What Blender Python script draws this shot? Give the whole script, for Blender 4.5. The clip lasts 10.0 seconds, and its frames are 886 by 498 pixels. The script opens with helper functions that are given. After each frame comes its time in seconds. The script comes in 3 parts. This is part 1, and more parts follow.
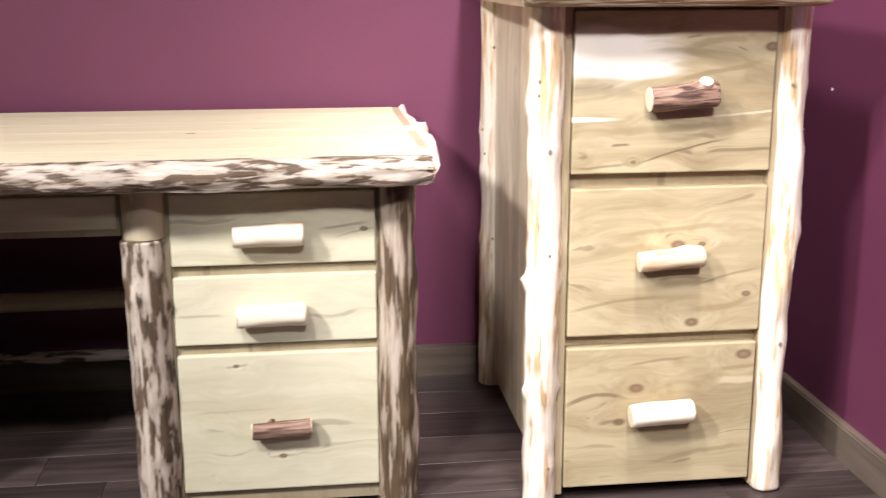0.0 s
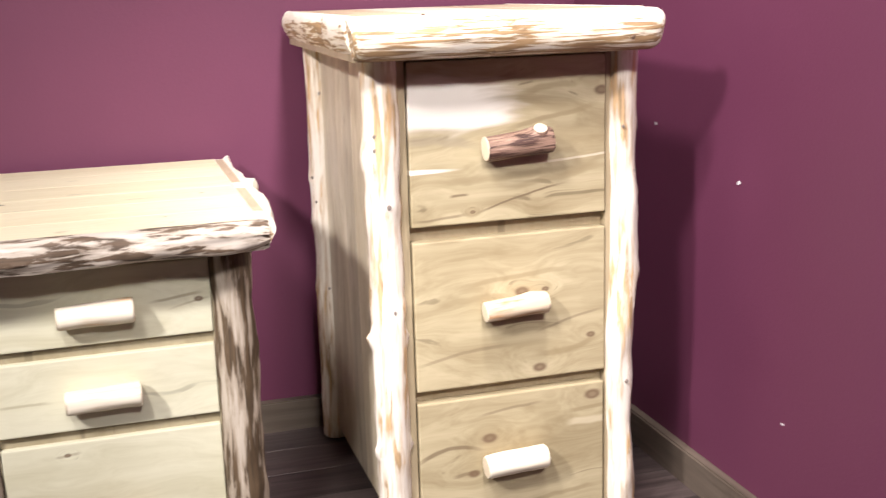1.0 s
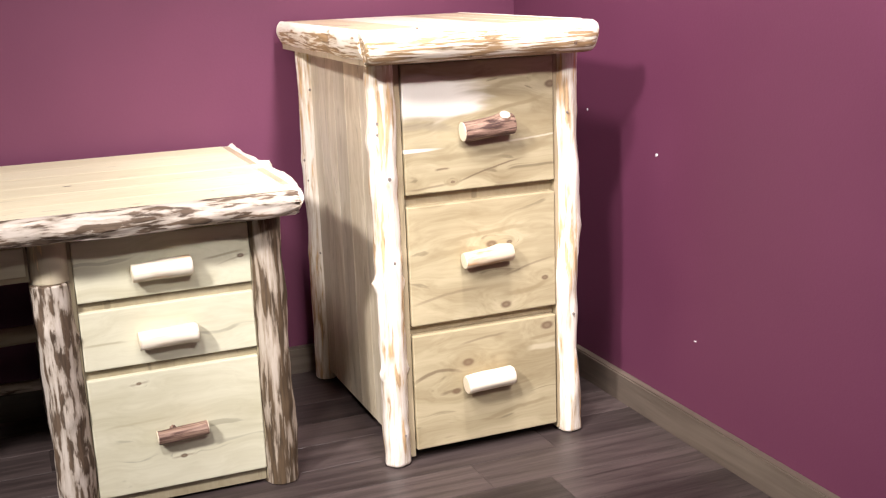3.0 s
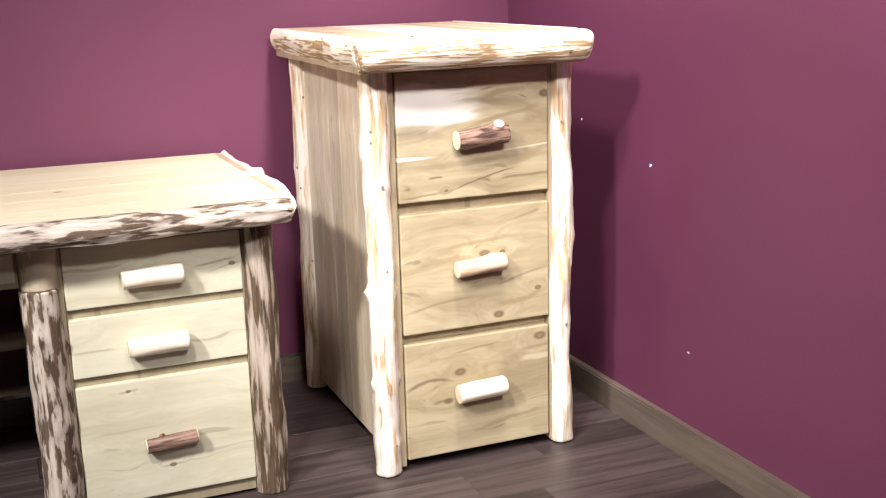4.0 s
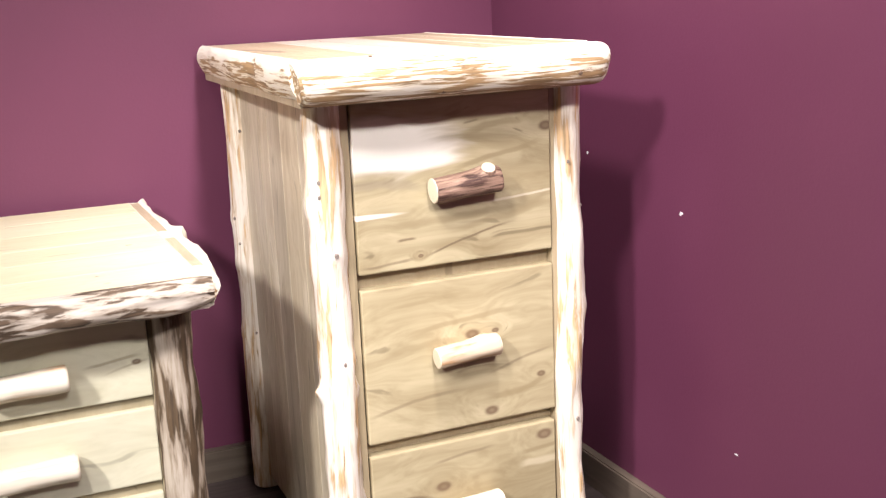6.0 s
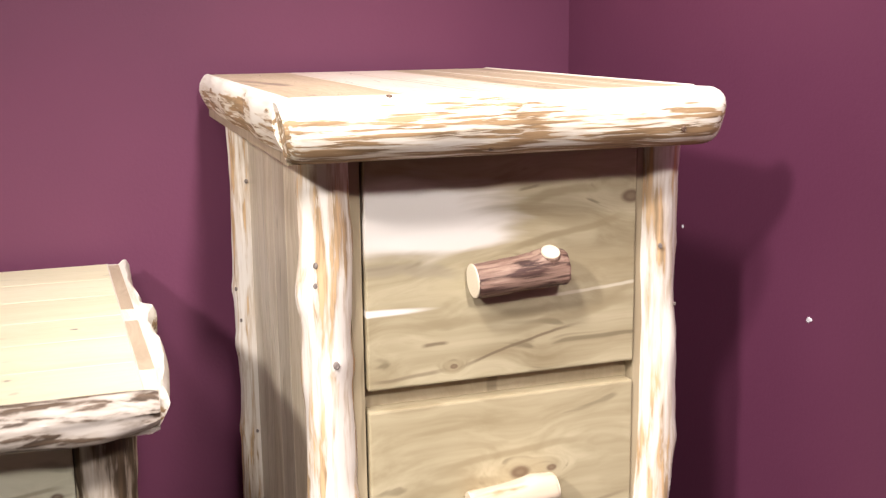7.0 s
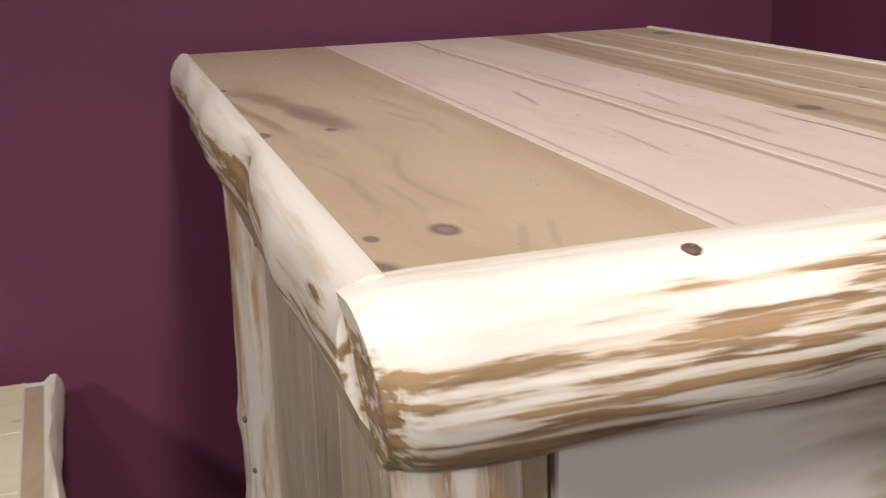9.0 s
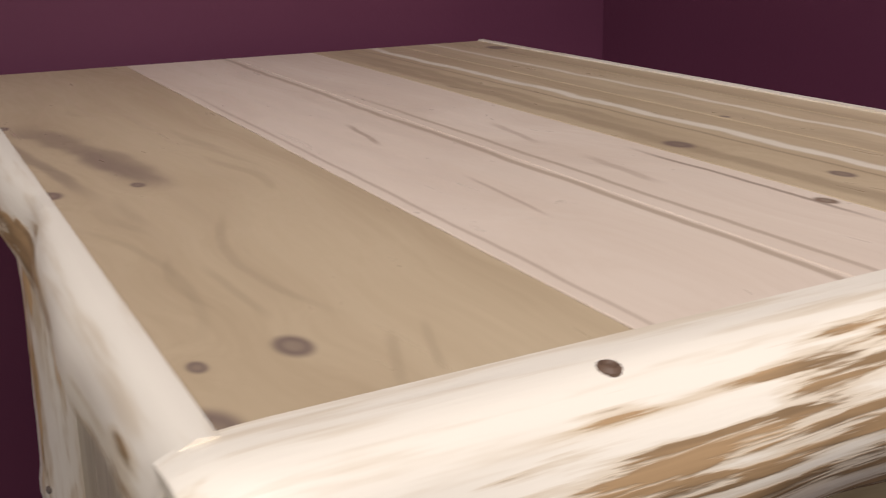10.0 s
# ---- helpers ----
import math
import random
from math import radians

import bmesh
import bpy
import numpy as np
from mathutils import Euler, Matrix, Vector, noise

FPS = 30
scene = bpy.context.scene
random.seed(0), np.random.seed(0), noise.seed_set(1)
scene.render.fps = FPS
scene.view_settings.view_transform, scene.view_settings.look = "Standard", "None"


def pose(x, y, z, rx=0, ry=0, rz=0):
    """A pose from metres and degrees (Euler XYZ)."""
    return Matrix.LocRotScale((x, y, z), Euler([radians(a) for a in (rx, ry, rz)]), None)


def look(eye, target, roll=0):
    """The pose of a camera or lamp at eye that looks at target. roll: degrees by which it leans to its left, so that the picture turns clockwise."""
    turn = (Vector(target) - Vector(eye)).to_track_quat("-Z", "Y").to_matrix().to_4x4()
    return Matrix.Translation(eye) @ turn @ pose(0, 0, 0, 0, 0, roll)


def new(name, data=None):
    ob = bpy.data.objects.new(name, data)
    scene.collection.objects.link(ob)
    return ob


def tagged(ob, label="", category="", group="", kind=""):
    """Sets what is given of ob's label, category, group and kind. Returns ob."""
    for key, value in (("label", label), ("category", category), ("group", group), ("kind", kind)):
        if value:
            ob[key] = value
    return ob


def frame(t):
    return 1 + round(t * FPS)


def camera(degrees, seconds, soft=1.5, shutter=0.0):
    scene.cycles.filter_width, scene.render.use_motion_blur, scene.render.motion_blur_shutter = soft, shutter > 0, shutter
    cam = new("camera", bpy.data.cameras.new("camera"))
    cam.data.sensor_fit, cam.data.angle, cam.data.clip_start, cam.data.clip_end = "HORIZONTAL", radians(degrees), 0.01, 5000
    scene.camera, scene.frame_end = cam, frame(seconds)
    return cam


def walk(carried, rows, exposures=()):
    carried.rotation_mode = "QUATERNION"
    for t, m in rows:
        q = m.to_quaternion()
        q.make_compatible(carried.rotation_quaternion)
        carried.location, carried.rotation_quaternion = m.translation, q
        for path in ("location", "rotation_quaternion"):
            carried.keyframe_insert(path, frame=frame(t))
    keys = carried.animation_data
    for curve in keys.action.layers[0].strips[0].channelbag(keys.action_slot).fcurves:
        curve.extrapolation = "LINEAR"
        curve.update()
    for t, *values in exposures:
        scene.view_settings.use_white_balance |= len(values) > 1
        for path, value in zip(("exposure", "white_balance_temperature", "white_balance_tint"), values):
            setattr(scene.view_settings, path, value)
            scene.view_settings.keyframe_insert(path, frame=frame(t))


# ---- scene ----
cam = camera(43.4, 10.0, soft=1.2, shutter=0.3)
PATH = [
    (0, (-0.535, -2.179, 1.105), (-0.294, -0.251, 0.634), -0.1),
    (0.5, (-0.502, -2.095, 1.141), (-0.114, -0.188, 0.677), -1.0),
    (1, (-0.558, -2.086, 1.178), (-0.002, -0.219, 0.725), -1.7),
    (1.5, (-0.691, -2.173, 1.21), (0.059, -0.374, 0.76), -1.5),
    (2, (-0.805, -2.389, 1.214), (-0.097, -0.572, 0.769), -1.4),
    (2.5, (-0.905, -2.552, 1.232), (-0.233, -0.744, 0.703), -2.8),
    (3, (-0.931, -2.589, 1.251), (-0.216, -0.783, 0.776), -2.2),
    (4.5, (-0.919, -2.543, 1.245), (-0.193, -0.738, 0.786), -1.5),
    (5, (-0.856, -2.389, 1.236), (-0.134, -0.582, 0.772), -1.3),
    (5.5, (-0.795, -2.15, 1.249), (-0.019, -0.365, 0.791), -2.7),
    (5.7, (-0.752, -2.073, 1.247), (0.038, -0.294, 0.786), -2.8),
    (7, (-0.396, -1.442, 1.212), (0.258, 0.409, 0.83), -0.7),
    (7.5, (-0.354, -1.174, 1.229), (0.362, 0.639, 0.778), -1.4),
    (7.7, (-0.318, -1.065, 1.231), (0.402, 0.742, 0.734), -0.9),
    (8, (-0.264, -0.897, 1.235), (0.438, 0.906, 0.725), -0.6),
    (8.5, (-0.193, -0.678, 1.263), (0.328, 1.184, 0.75), -0.5),
    (9, (-0.227, -0.49, 1.26), (0.39, 1.332, 0.713), -1.6),
    (9.5, (-0.257, -0.393, 1.27), (0.635, 1.312, 0.724), -1.7),
    (10, (-0.199, -0.382, 1.272), (0.716, 1.306, 0.712), -0.9),
]
walk(cam, [(t, look(eye, target, roll)) for t, eye, target, roll in PATH], [(0, 0.40), (1, 0.3), (2, 0.38), (5.7, 0.34), (7.0, 0.0), (7.5, -0.13), (8.5, -0.68), (9.0, -1.27), (9.5, -1.6), (10, -1.62)])

# ---------------------------------------------------------------- light
ROOM_X0, ROOM_X1, ROOM_Y0, ROOM_Y1, ROOM_H = -4.6, 0.716, -5.0, 0.846, 3.4

world = bpy.data.worlds.new("world")
world.use_nodes = True
world.node_tree.nodes["Background"].inputs[0].default_value = (0.5, 0.48, 0.46, 1)
world.node_tree.nodes["Background"].inputs[1].default_value = 0.05
scene.world = world


def area_lamp(name, eye, target, size, watts, colour):
    lamp = bpy.data.lights.new(name, "AREA")
    lamp.shape, lamp.size, lamp.energy, lamp.color = "DISK", size, watts, colour
    ob = new(name, lamp)
    ob.matrix_world = look(eye, target)
    return ob


def spot_lamp(name, eye, target, cone, size, watts, colour):
    lamp = bpy.data.lights.new(name, "SPOT")
    lamp.spot_size, lamp.spot_blend, lamp.shadow_soft_size, lamp.energy, lamp.color = radians(cone), 1.0, size, watts, colour
    ob = new(name, lamp)
    ob.matrix_world = look(eye, target)
    return ob


LED = (1.0, 0.95, 0.955)
area_lamp("ceiling_panel", (-3.0, -2.4, 3.16), (0.3, 0.2, 0.9), 0.38, 125, LED)
spot_lamp("unseen_spot", (-3.0, -2.4, 3.10), (0.3, 0.1, 0.85), 50, 0.16, 180, LED)
spot_lamp("unseen_spot", (-0.15, -4.0, 3.16), (0.12, 0.0, 1.08), 30, 0.18, 590, LED)
# added fill, no fixture: brightens the desk's drawer fronts
spot_lamp("unseen_spot", (-1.4, -2.2, 3.16), (-0.8, 0.0, 0.4), 46, 0.15, 250, LED)
# added fill, no fixture: lifts the plum east wall
spot_lamp("unseen_spot", (-1.2, -1.6, 3.16), (0.716, -0.5, 1.1), 56, 0.15, 340, LED)
# added overhead fill with a narrow cone: lifts the cabinet top, spares the walls
spot_lamp("unseen_spot", (0.0, -0.9, 3.16), (0.15, 0.2, 1.1), 40, 0.15, 320, LED)


# ---------------------------------------------------------------- materials
def material(name, rough=0.6, spec=0.4):
    mat = bpy.data.materials.new(name)
    mat.use_nodes = True
    bsdf = mat.node_tree.nodes["Principled BSDF"]
    bsdf.inputs["Roughness"].default_value = rough
    bsdf.inputs["Specular IOR Level"].default_value = spec
    return mat, mat.node_tree, bsdf


def put(tree, socket, value):
    if hasattr(value, "is_output"):
        tree.links.new(value, socket)
    elif isinstance(value, tuple) and len(value) == 3 and socket.type == "RGBA":
        socket.default_value = (*value, 1)
    else:
        socket.default_value = value


def calc(tree, op, a, b=0.0, c=0.0, clamp=False):
    n = tree.nodes.new("ShaderNodeMath")
    n.operation, n.use_clamp = op, clamp
    for i, v in enumerate((a, b, c)):
        put(tree, n.inputs[i], v)
    return n.outputs[0]


def vec(tree, op, a, b=(0, 0, 0)):
    n = tree.nodes.new("ShaderNodeVectorMath")
    n.operation = op
    put(tree, n.inputs[0], a)
    put(tree, n.inputs[1], b)
    return n.outputs["Value"] if op in ("LENGTH", "DISTANCE", "DOT_PRODUCT") else n.outputs[0]


def blend(tree, fac, a, b):
    n = tree.nodes.new("ShaderNodeMix")
    n.data_type = "RGBA"
    put(tree, n.inputs[0], fac)
    put(tree, n.inputs[6], a)
    put(tree, n.inputs[7], b)
    return n.outputs[2]


def step(tree, value, lo, hi, to_lo=0.0, to_hi=1.0):
    n = tree.nodes.new("ShaderNodeMapRange")
    n.interpolation_type = "SMOOTHSTEP"
    for i, v in enumerate((value, lo, hi, to_lo, to_hi)):
        put(tree, n.inputs[i], v)
    return n.outputs[0]


def cloud(tree, vector, scale=1.0, detail=3.0, rough=0.5, distort=0.0):
    n = tree.nodes.new("ShaderNodeTexNoise")
    put(tree, n.inputs["Vector"], vector)
    n.inputs["Scale"].default_value, n.inputs["Detail"].default_value = scale, detail
    n.inputs["Roughness"].default_value, n.inputs["Distortion"].default_value = rough, distort
    return n.outputs["Fac"]


def place(tree, shuffle=True):
    """Object coordinates, plain and shifted at random from object to object, and that random number."""
    co = tree.nodes.new("ShaderNodeTexCoord").outputs["Object"]
    rnd = tree.nodes.new("ShaderNodeObjectInfo").outputs["Random"]
    shift = vec(tree, "SCALE", (7.3, 5.1, 9.7))
    tree.links.new(calc(tree, "MULTIPLY", rnd, 6.0 if shuffle else 0.0), shift.node.inputs["Scale"])
    return co, vec(tree, "ADD", co, shift), rnd


def relief(tree, bsdf, height, strength, dist):
    n = tree.nodes.new("ShaderNodeBump")
    n.inputs["Strength"].default_value, n.inputs["Distance"].default_value = strength, dist
    put(tree, n.inputs["Height"], height)
    tree.links.new(n.outputs[0], bsdf.inputs["Normal"])


AXIS = {"x": (1, 9, 9), "y": (9, 1, 9), "z": (9, 9, 1)}


def board_wood(name, light, dark, axis, knots=(), sap=(), sap_colour=(0.8, 0.72, 0.6), tone=0.2, rough=0.38, knot_colour=(0.16, 0.10, 0.06), contrast=1.0, marks=(), veins=0.55, ring_pull=0.03):
    """Sawn, varnished boards; grain along axis, knots at (x, y, z, radius), pale sapwood in ellipsoids (centre, radii),
    and streaks (centre along x, centre across, degrees, half length, half width, bow, colour, strength)."""
    mat, tree, bsdf = material(name, rough, 0.45)
    co, moved, rnd = place(tree)
    ratio = AXIS[axis]
    warp = cloud(tree, vec(tree, "MULTIPLY", moved, tuple(3.0 if r == 1 else 6.0 for r in ratio)), 1.0, 2.0)
    swirl = calc(tree, "MULTIPLY", warp, 0.16)
    dark_knot, halo = 0.0, 0.0
    for x, y, z, r in knots:
        flat = tuple(0.62 if q == 1 else 1.0 for q in ratio)
        d = vec(tree, "LENGTH", vec(tree, "MULTIPLY", vec(tree, "SUBTRACT", co, (x, y, z)), flat))
        d = calc(tree, "ADD", d, calc(tree, "MULTIPLY", calc(tree, "SUBTRACT", warp, 0.5), r * 0.9))
        ring = calc(tree, "MULTIPLY", step(tree, d, r * 0.2, r * 0.6, 0.7, 0.9), step(tree, d, r * 0.55, r * 1.15, 1.0, 0.0))
        dark_knot = calc(tree, "MAXIMUM", dark_knot, ring)
        halo = calc(tree, "ADD", halo, step(tree, d, 0.0, r * 5.0, ring_pull, 0.0))
    swirl = calc(tree, "ADD", swirl, halo)
    push = vec(tree, "SCALE", tuple(0.0 if r == 1 else 1.0 for r in ratio))
    tree.links.new(swirl, push.node.inputs["Scale"])
    bent = vec(tree, "ADD", moved, push)
    broad = cloud(tree, vec(tree, "MULTIPLY", bent, tuple(0.9 if r == 1 else 14.0 for r in ratio)), 1.0, 3.0, 0.55)
    fine = cloud(tree, vec(tree, "MULTIPLY", bent, tuple(4.0 if r == 1 else 120.0 for r in ratio)), 1.0, 3.0, 0.6)
    blot = cloud(tree, moved, 5.0, 2.0)
    mixv = calc(tree, "ADD", calc(tree, "MULTIPLY", step(tree, broad, 0.34, 0.66), 0.62), calc(tree, "MULTIPLY", step(tree, fine, 0.3, 0.75), 0.28))
    mixv = calc(tree, "ADD", mixv, calc(tree, "MULTIPLY", calc(tree, "SUBTRACT", blot, 0.5), 0.5))
    mixv = calc(tree, "MULTIPLY", mixv, contrast, clamp=True)
    colour = blend(tree, mixv, light, dark)
    streak = step(tree, cloud(tree, vec(tree, "MULTIPLY", bent, tuple(1.6 if r == 1 else 42.0 for r in ratio)), 1.0, 2.0), 0.66, 0.74, 0.0, veins * contrast)
    colour = blend(tree, streak, colour, tuple(v * 0.52 for v in dark))
    for centre, radii in sap:
        d = vec(tree, "LENGTH", vec(tree, "DIVIDE", vec(tree, "SUBTRACT", co, centre), radii))
        d = calc(tree, "ADD", d, calc(tree, "MULTIPLY", calc(tree, "SUBTRACT", cloud(tree, vec(tree, "MULTIPLY", bent, tuple(5.0 if r == 1 else 22.0 for r in ratio)), 1.0, 3.0), 0.5), 1.3))
        colour = blend(tree, step(tree, d, 0.55, 1.2, 0.95, 0.0), colour, sap_colour)
    plane = (0, 1) if axis == "y" else (0, 2)
    for ca, cb, turn, half, wide, bow, tint, much in marks:
        c, w = math.cos(radians(turn)), math.sin(radians(turn))
        centre, go, side = [0.0] * 3, [0.0] * 3, [0.0] * 3
        centre[plane[0]], centre[plane[1]] = ca, cb
        go[plane[0]], go[plane[1]] = c, w
        side[plane[0]], side[plane[1]] = -w, c
        off = vec(tree, "SUBTRACT", co, tuple(centre))
        u, v = vec(tree, "DOT_PRODUCT", off, tuple(go)), vec(tree, "DOT_PRODUCT", off, tuple(side))
        v = calc(tree, "ADD", v, calc(tree, "MULTIPLY", calc(tree, "MULTIPLY", u, u), bow))
        v = calc(tree, "ADD", v, calc(tree, "MULTIPLY", calc(tree, "SUBTRACT", cloud(tree, moved, 14.0, 2.0), 0.5), wide * 2.2))
        shape = calc(tree, "MULTIPLY", step(tree, calc(tree, "ABSOLUTE", u), half * 0.45, half, much, 0.0), step(tree, calc(tree, "ABSOLUTE", v), wide * 0.3, wide, 1.0, 0.0))
        colour = blend(tree, shape, colour, tint)
    colour = blend(tree, dark_knot, colour, knot_colour)
    hsv = tree.nodes.new("ShaderNodeHueSaturation")
    put(tree, hsv.inputs["Value"], calc(tree, "ADD", 1.0 - tone / 2, calc(tree, "MULTIPLY", rnd, tone)))
    put(tree, hsv.inputs["Color"], colour)
    tree.links.new(hsv.outputs[0], bsdf.inputs["Base Color"])
    put(tree, bsdf.inputs["Roughness"], step(tree, fine, 0.2, 0.8, rough - 0.06, rough + 0.1))
    relief(tree, bsdf, calc(tree, "ADD", fine, dark_knot), 0.02, 0.002)
    return mat


def log_wood(name, pale, tint, bark, cover, along=7.0, across=42.0, rough=0.45, soft=0.05, planed=0.0, patchy=0.28, fray=0.22):
    """Peeled log, its length along local z: pale wood, tan streaks and leftover bark over part (cover) of it."""
    mat, tree, bsdf = material(name, rough, 0.4)
    co, moved, rnd = place(tree)
    big = cloud(tree, vec(tree, "MULTIPLY", moved, (across, across, along)), 1.0, 4.0, 0.55, 0.25)
    patch = cloud(tree, vec(tree, "MULTIPLY", moved, (11, 11, 5)), 1.0, 2.0)
    streak = cloud(tree, vec(tree, "MULTIPLY", moved, (105, 105, 8)), 1.0, 3.0, 0.6)
    where = calc(tree, "ADD", calc(tree, "MULTIPLY", big, 1.0 - patchy), calc(tree, "MULTIPLY", patch, patchy))
    where = calc(tree, "ADD", where, calc(tree, "MULTIPLY", calc(tree, "SUBTRACT", streak, 0.5), fray))
    edge = 0.5 + (0.5 - cover) * 0.28
    if planed:
        split = tree.nodes.new("ShaderNodeSeparateXYZ")
        tree.links.new(co, split.inputs[0])
        depth = calc(tree, "ADD", calc(tree, "ABSOLUTE", split.outputs[1]), calc(tree, "MULTIPLY", calc(tree, "SUBTRACT", patch, 0.5), 0.055))
        where = calc(tree, "SUBTRACT", where, step(tree, depth, planed * 0.6, planed * 1.5, 0.35, 0.0))
    barky = step(tree, where, edge, edge + soft)
    fringe = step(tree, where, edge - 0.075, edge + 0.01)
    tan = step(tree, streak, 0.48, 0.70, 0.0, 0.5)
    colour = blend(tree, tan, pale, tint)
    colour = blend(tree, calc(tree, "MULTIPLY", fringe, 0.55), colour, tint)
    deep = blend(tree, step(tree, streak, 0.35, 0.65), bark, tuple(min(1, v * 1.9) for v in bark))
    colour = blend(tree, barky, colour, deep)
    tree.links.new(colour, bsdf.inputs["Base Color"])
    put(tree, bsdf.inputs["Roughness"], step(tree, where, edge - 0.1, edge + 0.1, rough - 0.05, rough + 0.2))
    relief(tree, bsdf, calc(tree, "ADD", calc(tree, "MULTIPLY", barky, 0.8), calc(tree, "MULTIPLY", streak, 0.5)), 0.22, 0.004)
    return mat


def end_wood(name, pale, dark):
    """Sawn log end with faint year rings, its centre on local z."""
    mat, tree, bsdf = material(name, 0.55, 0.3)
    co, moved, rnd = place(tree)
    d = vec(tree, "LENGTH", vec(tree, "MULTIPLY", co, (1, 1, 0)))
    rings = calc(tree, "SINE", calc(tree, "MULTIPLY", calc(tree, "ADD", d, calc(tree, "MULTIPLY", cloud(tree, moved, 30.0), 0.01)), 1400.0))
    put(tree, bsdf.inputs["Base Color"], blend(tree, step(tree, rings, -0.3, 1.0, 0.0, 0.25), pale, dark))
    return mat


def wall_paint():
    mat, tree, bsdf = material("plum_wall_paint", 0.55, 0.35)
    co, moved, rnd = place(tree, False)
    roller = cloud(tree, co, 160.0, 3.0, 0.6)
    cloudy = cloud(tree, co, 1.7, 3.0)
    colour = blend(tree, step(tree, cloudy, 0.3, 0.7), (0.122, 0.031, 0.066), (0.138, 0.035, 0.074))
    put(tree, bsdf.inputs["Base Color"], colour)
    put(tree, bsdf.inputs["Roughness"], step(tree, cloudy, 0.3, 0.7, 0.5, 0.62))
    relief(tree, bsdf, roller, 0.25, 0.0015)
    return mat


def floor_wood(name, a, b, axis):
    mat, tree, bsdf = material(name, 0.4, 0.4)
    co, moved, rnd = place(tree)
    ratio = AXIS[axis]
    grain = cloud(tree, vec(tree, "MULTIPLY", moved, tuple(2.0 if r == 1 else 34.0 for r in ratio)), 1.0, 4.0, 0.6, 0.6)
    fine = cloud(tree, vec(tree, "MULTIPLY", moved, tuple(8.0 if r == 1 else 190.0 for r in ratio)), 1.0, 3.0, 0.6)
    worn = cloud(tree, moved, 3.5, 3.0)
    f = calc(tree, "ADD", calc(tree, "MULTIPLY", step(tree, grain, 0.3, 0.7), 0.6), calc(tree, "MULTIPLY", fine, 0.3))
    f = calc(tree, "ADD", f, calc(tree, "MULTIPLY", calc(tree, "SUBTRACT", worn, 0.5), 0.6), clamp=True)
    hsv = tree.nodes.new("ShaderNodeHueSaturation")
    put(tree, hsv.inputs["Value"], calc(tree, "ADD", 0.7, calc(tree, "MULTIPLY", rnd, 0.6)))
    put(tree, hsv.inputs["Color"], blend(tree, f, a, b))
    tree.links.new(hsv.outputs[0], bsdf.inputs["Base Color"])
    put(tree, bsdf.inputs["Roughness"], step(tree, fine, 0.2, 0.8, 0.34, 0.5))
    relief(tree, bsdf, calc(tree, "ADD", grain, fine), 0.25, 0.0015)
    return mat


def plain(name, colour, rough=0.6, bumps=90.0):
    mat, tree, bsdf = material(name, rough, 0.3)
    co, moved, rnd = place(tree)
    n = cloud(tree, moved, bumps, 3.0)
    put(tree, bsdf.inputs["Base Color"], blend(tree, n, tuple(v * 0.8 for v in colour), colour))
    relief(tree, bsdf, n, 0.2, 0.001)
    return mat


PLUM = wall_paint()
# for the unseen walls and ceiling; kept dark so little light bounces back
UNSEEN_GREY = plain("unseen_room_grey", (0.14, 0.135, 0.13), 0.7)
FLOOR = floor_wood("grey_brown_laminate", (0.030, 0.021, 0.020), (0.112, 0.083, 0.077), "x")
BASE_X = floor_wood("grey_oak_skirting_across", (0.095, 0.072, 0.055), (0.185, 0.145, 0.112), "x")
BASE_Y = floor_wood("grey_oak_skirting_along", (0.095, 0.072, 0.055), (0.185, 0.145, 0.112), "y")
JOINT = plain("dark_joint", (0.02, 0.016, 0.015))

TAN, TAN_DARK, INK = (0.52, 0.44, 0.28), (0.29, 0.225, 0.125), (0.17, 0.12, 0.07)
CAB_D1 = board_wood("varnished_pine_front_top", TAN, TAN_DARK, "x", [(0.409, 0, 0.972, 0.011), (0.128, 0, 0.742, 0.0038)],
                    [((0.03, 0.0, 0.966), (0.18, 0.2, 0.060)), ((0.12, 0.0, 0.925), (0.12, 0.2, 0.016)), ((-0.01, 0.0, 0.830), (0.11, 0.2, 0.0055))], (0.88, 0.82, 0.73), tone=0.0, contrast=1.05,
                    marks=[(0.30, 0.925, 12, 0.12, 0.007, 0.0, TAN_DARK, 0.7), (0.05, 0.885, -3, 0.12, 0.012, 0.5, (0.36, 0.30, 0.21), 0.6), (0.30, 0.985, 8, 0.08, 0.010, 1.0, TAN_DARK, 0.6), (0.245, 0.993, 10, 0.02, 0.003, 0.0, INK, 0.6),
                           (0.36, 0.838, 4, 0.10, 0.0035, 0.0, (0.76, 0.68, 0.53), 0.6), (0.24, 0.812, 2, 0.30, 0.012, 0.1, TAN_DARK, 0.45),
                           (0.23, 0.765, 15, 0.115, 0.0032, 0.3, INK, 0.85), (0.06, 0.733, 4, 0.07, 0.004, 0.0, INK, 0.6), (0.10, 0.777, 3, 0.024, 0.0038, 0.0, INK, 0.8), (0.30, 0.80, 10, 0.12, 0.010, 0.0, TAN_DARK, 0.5)])
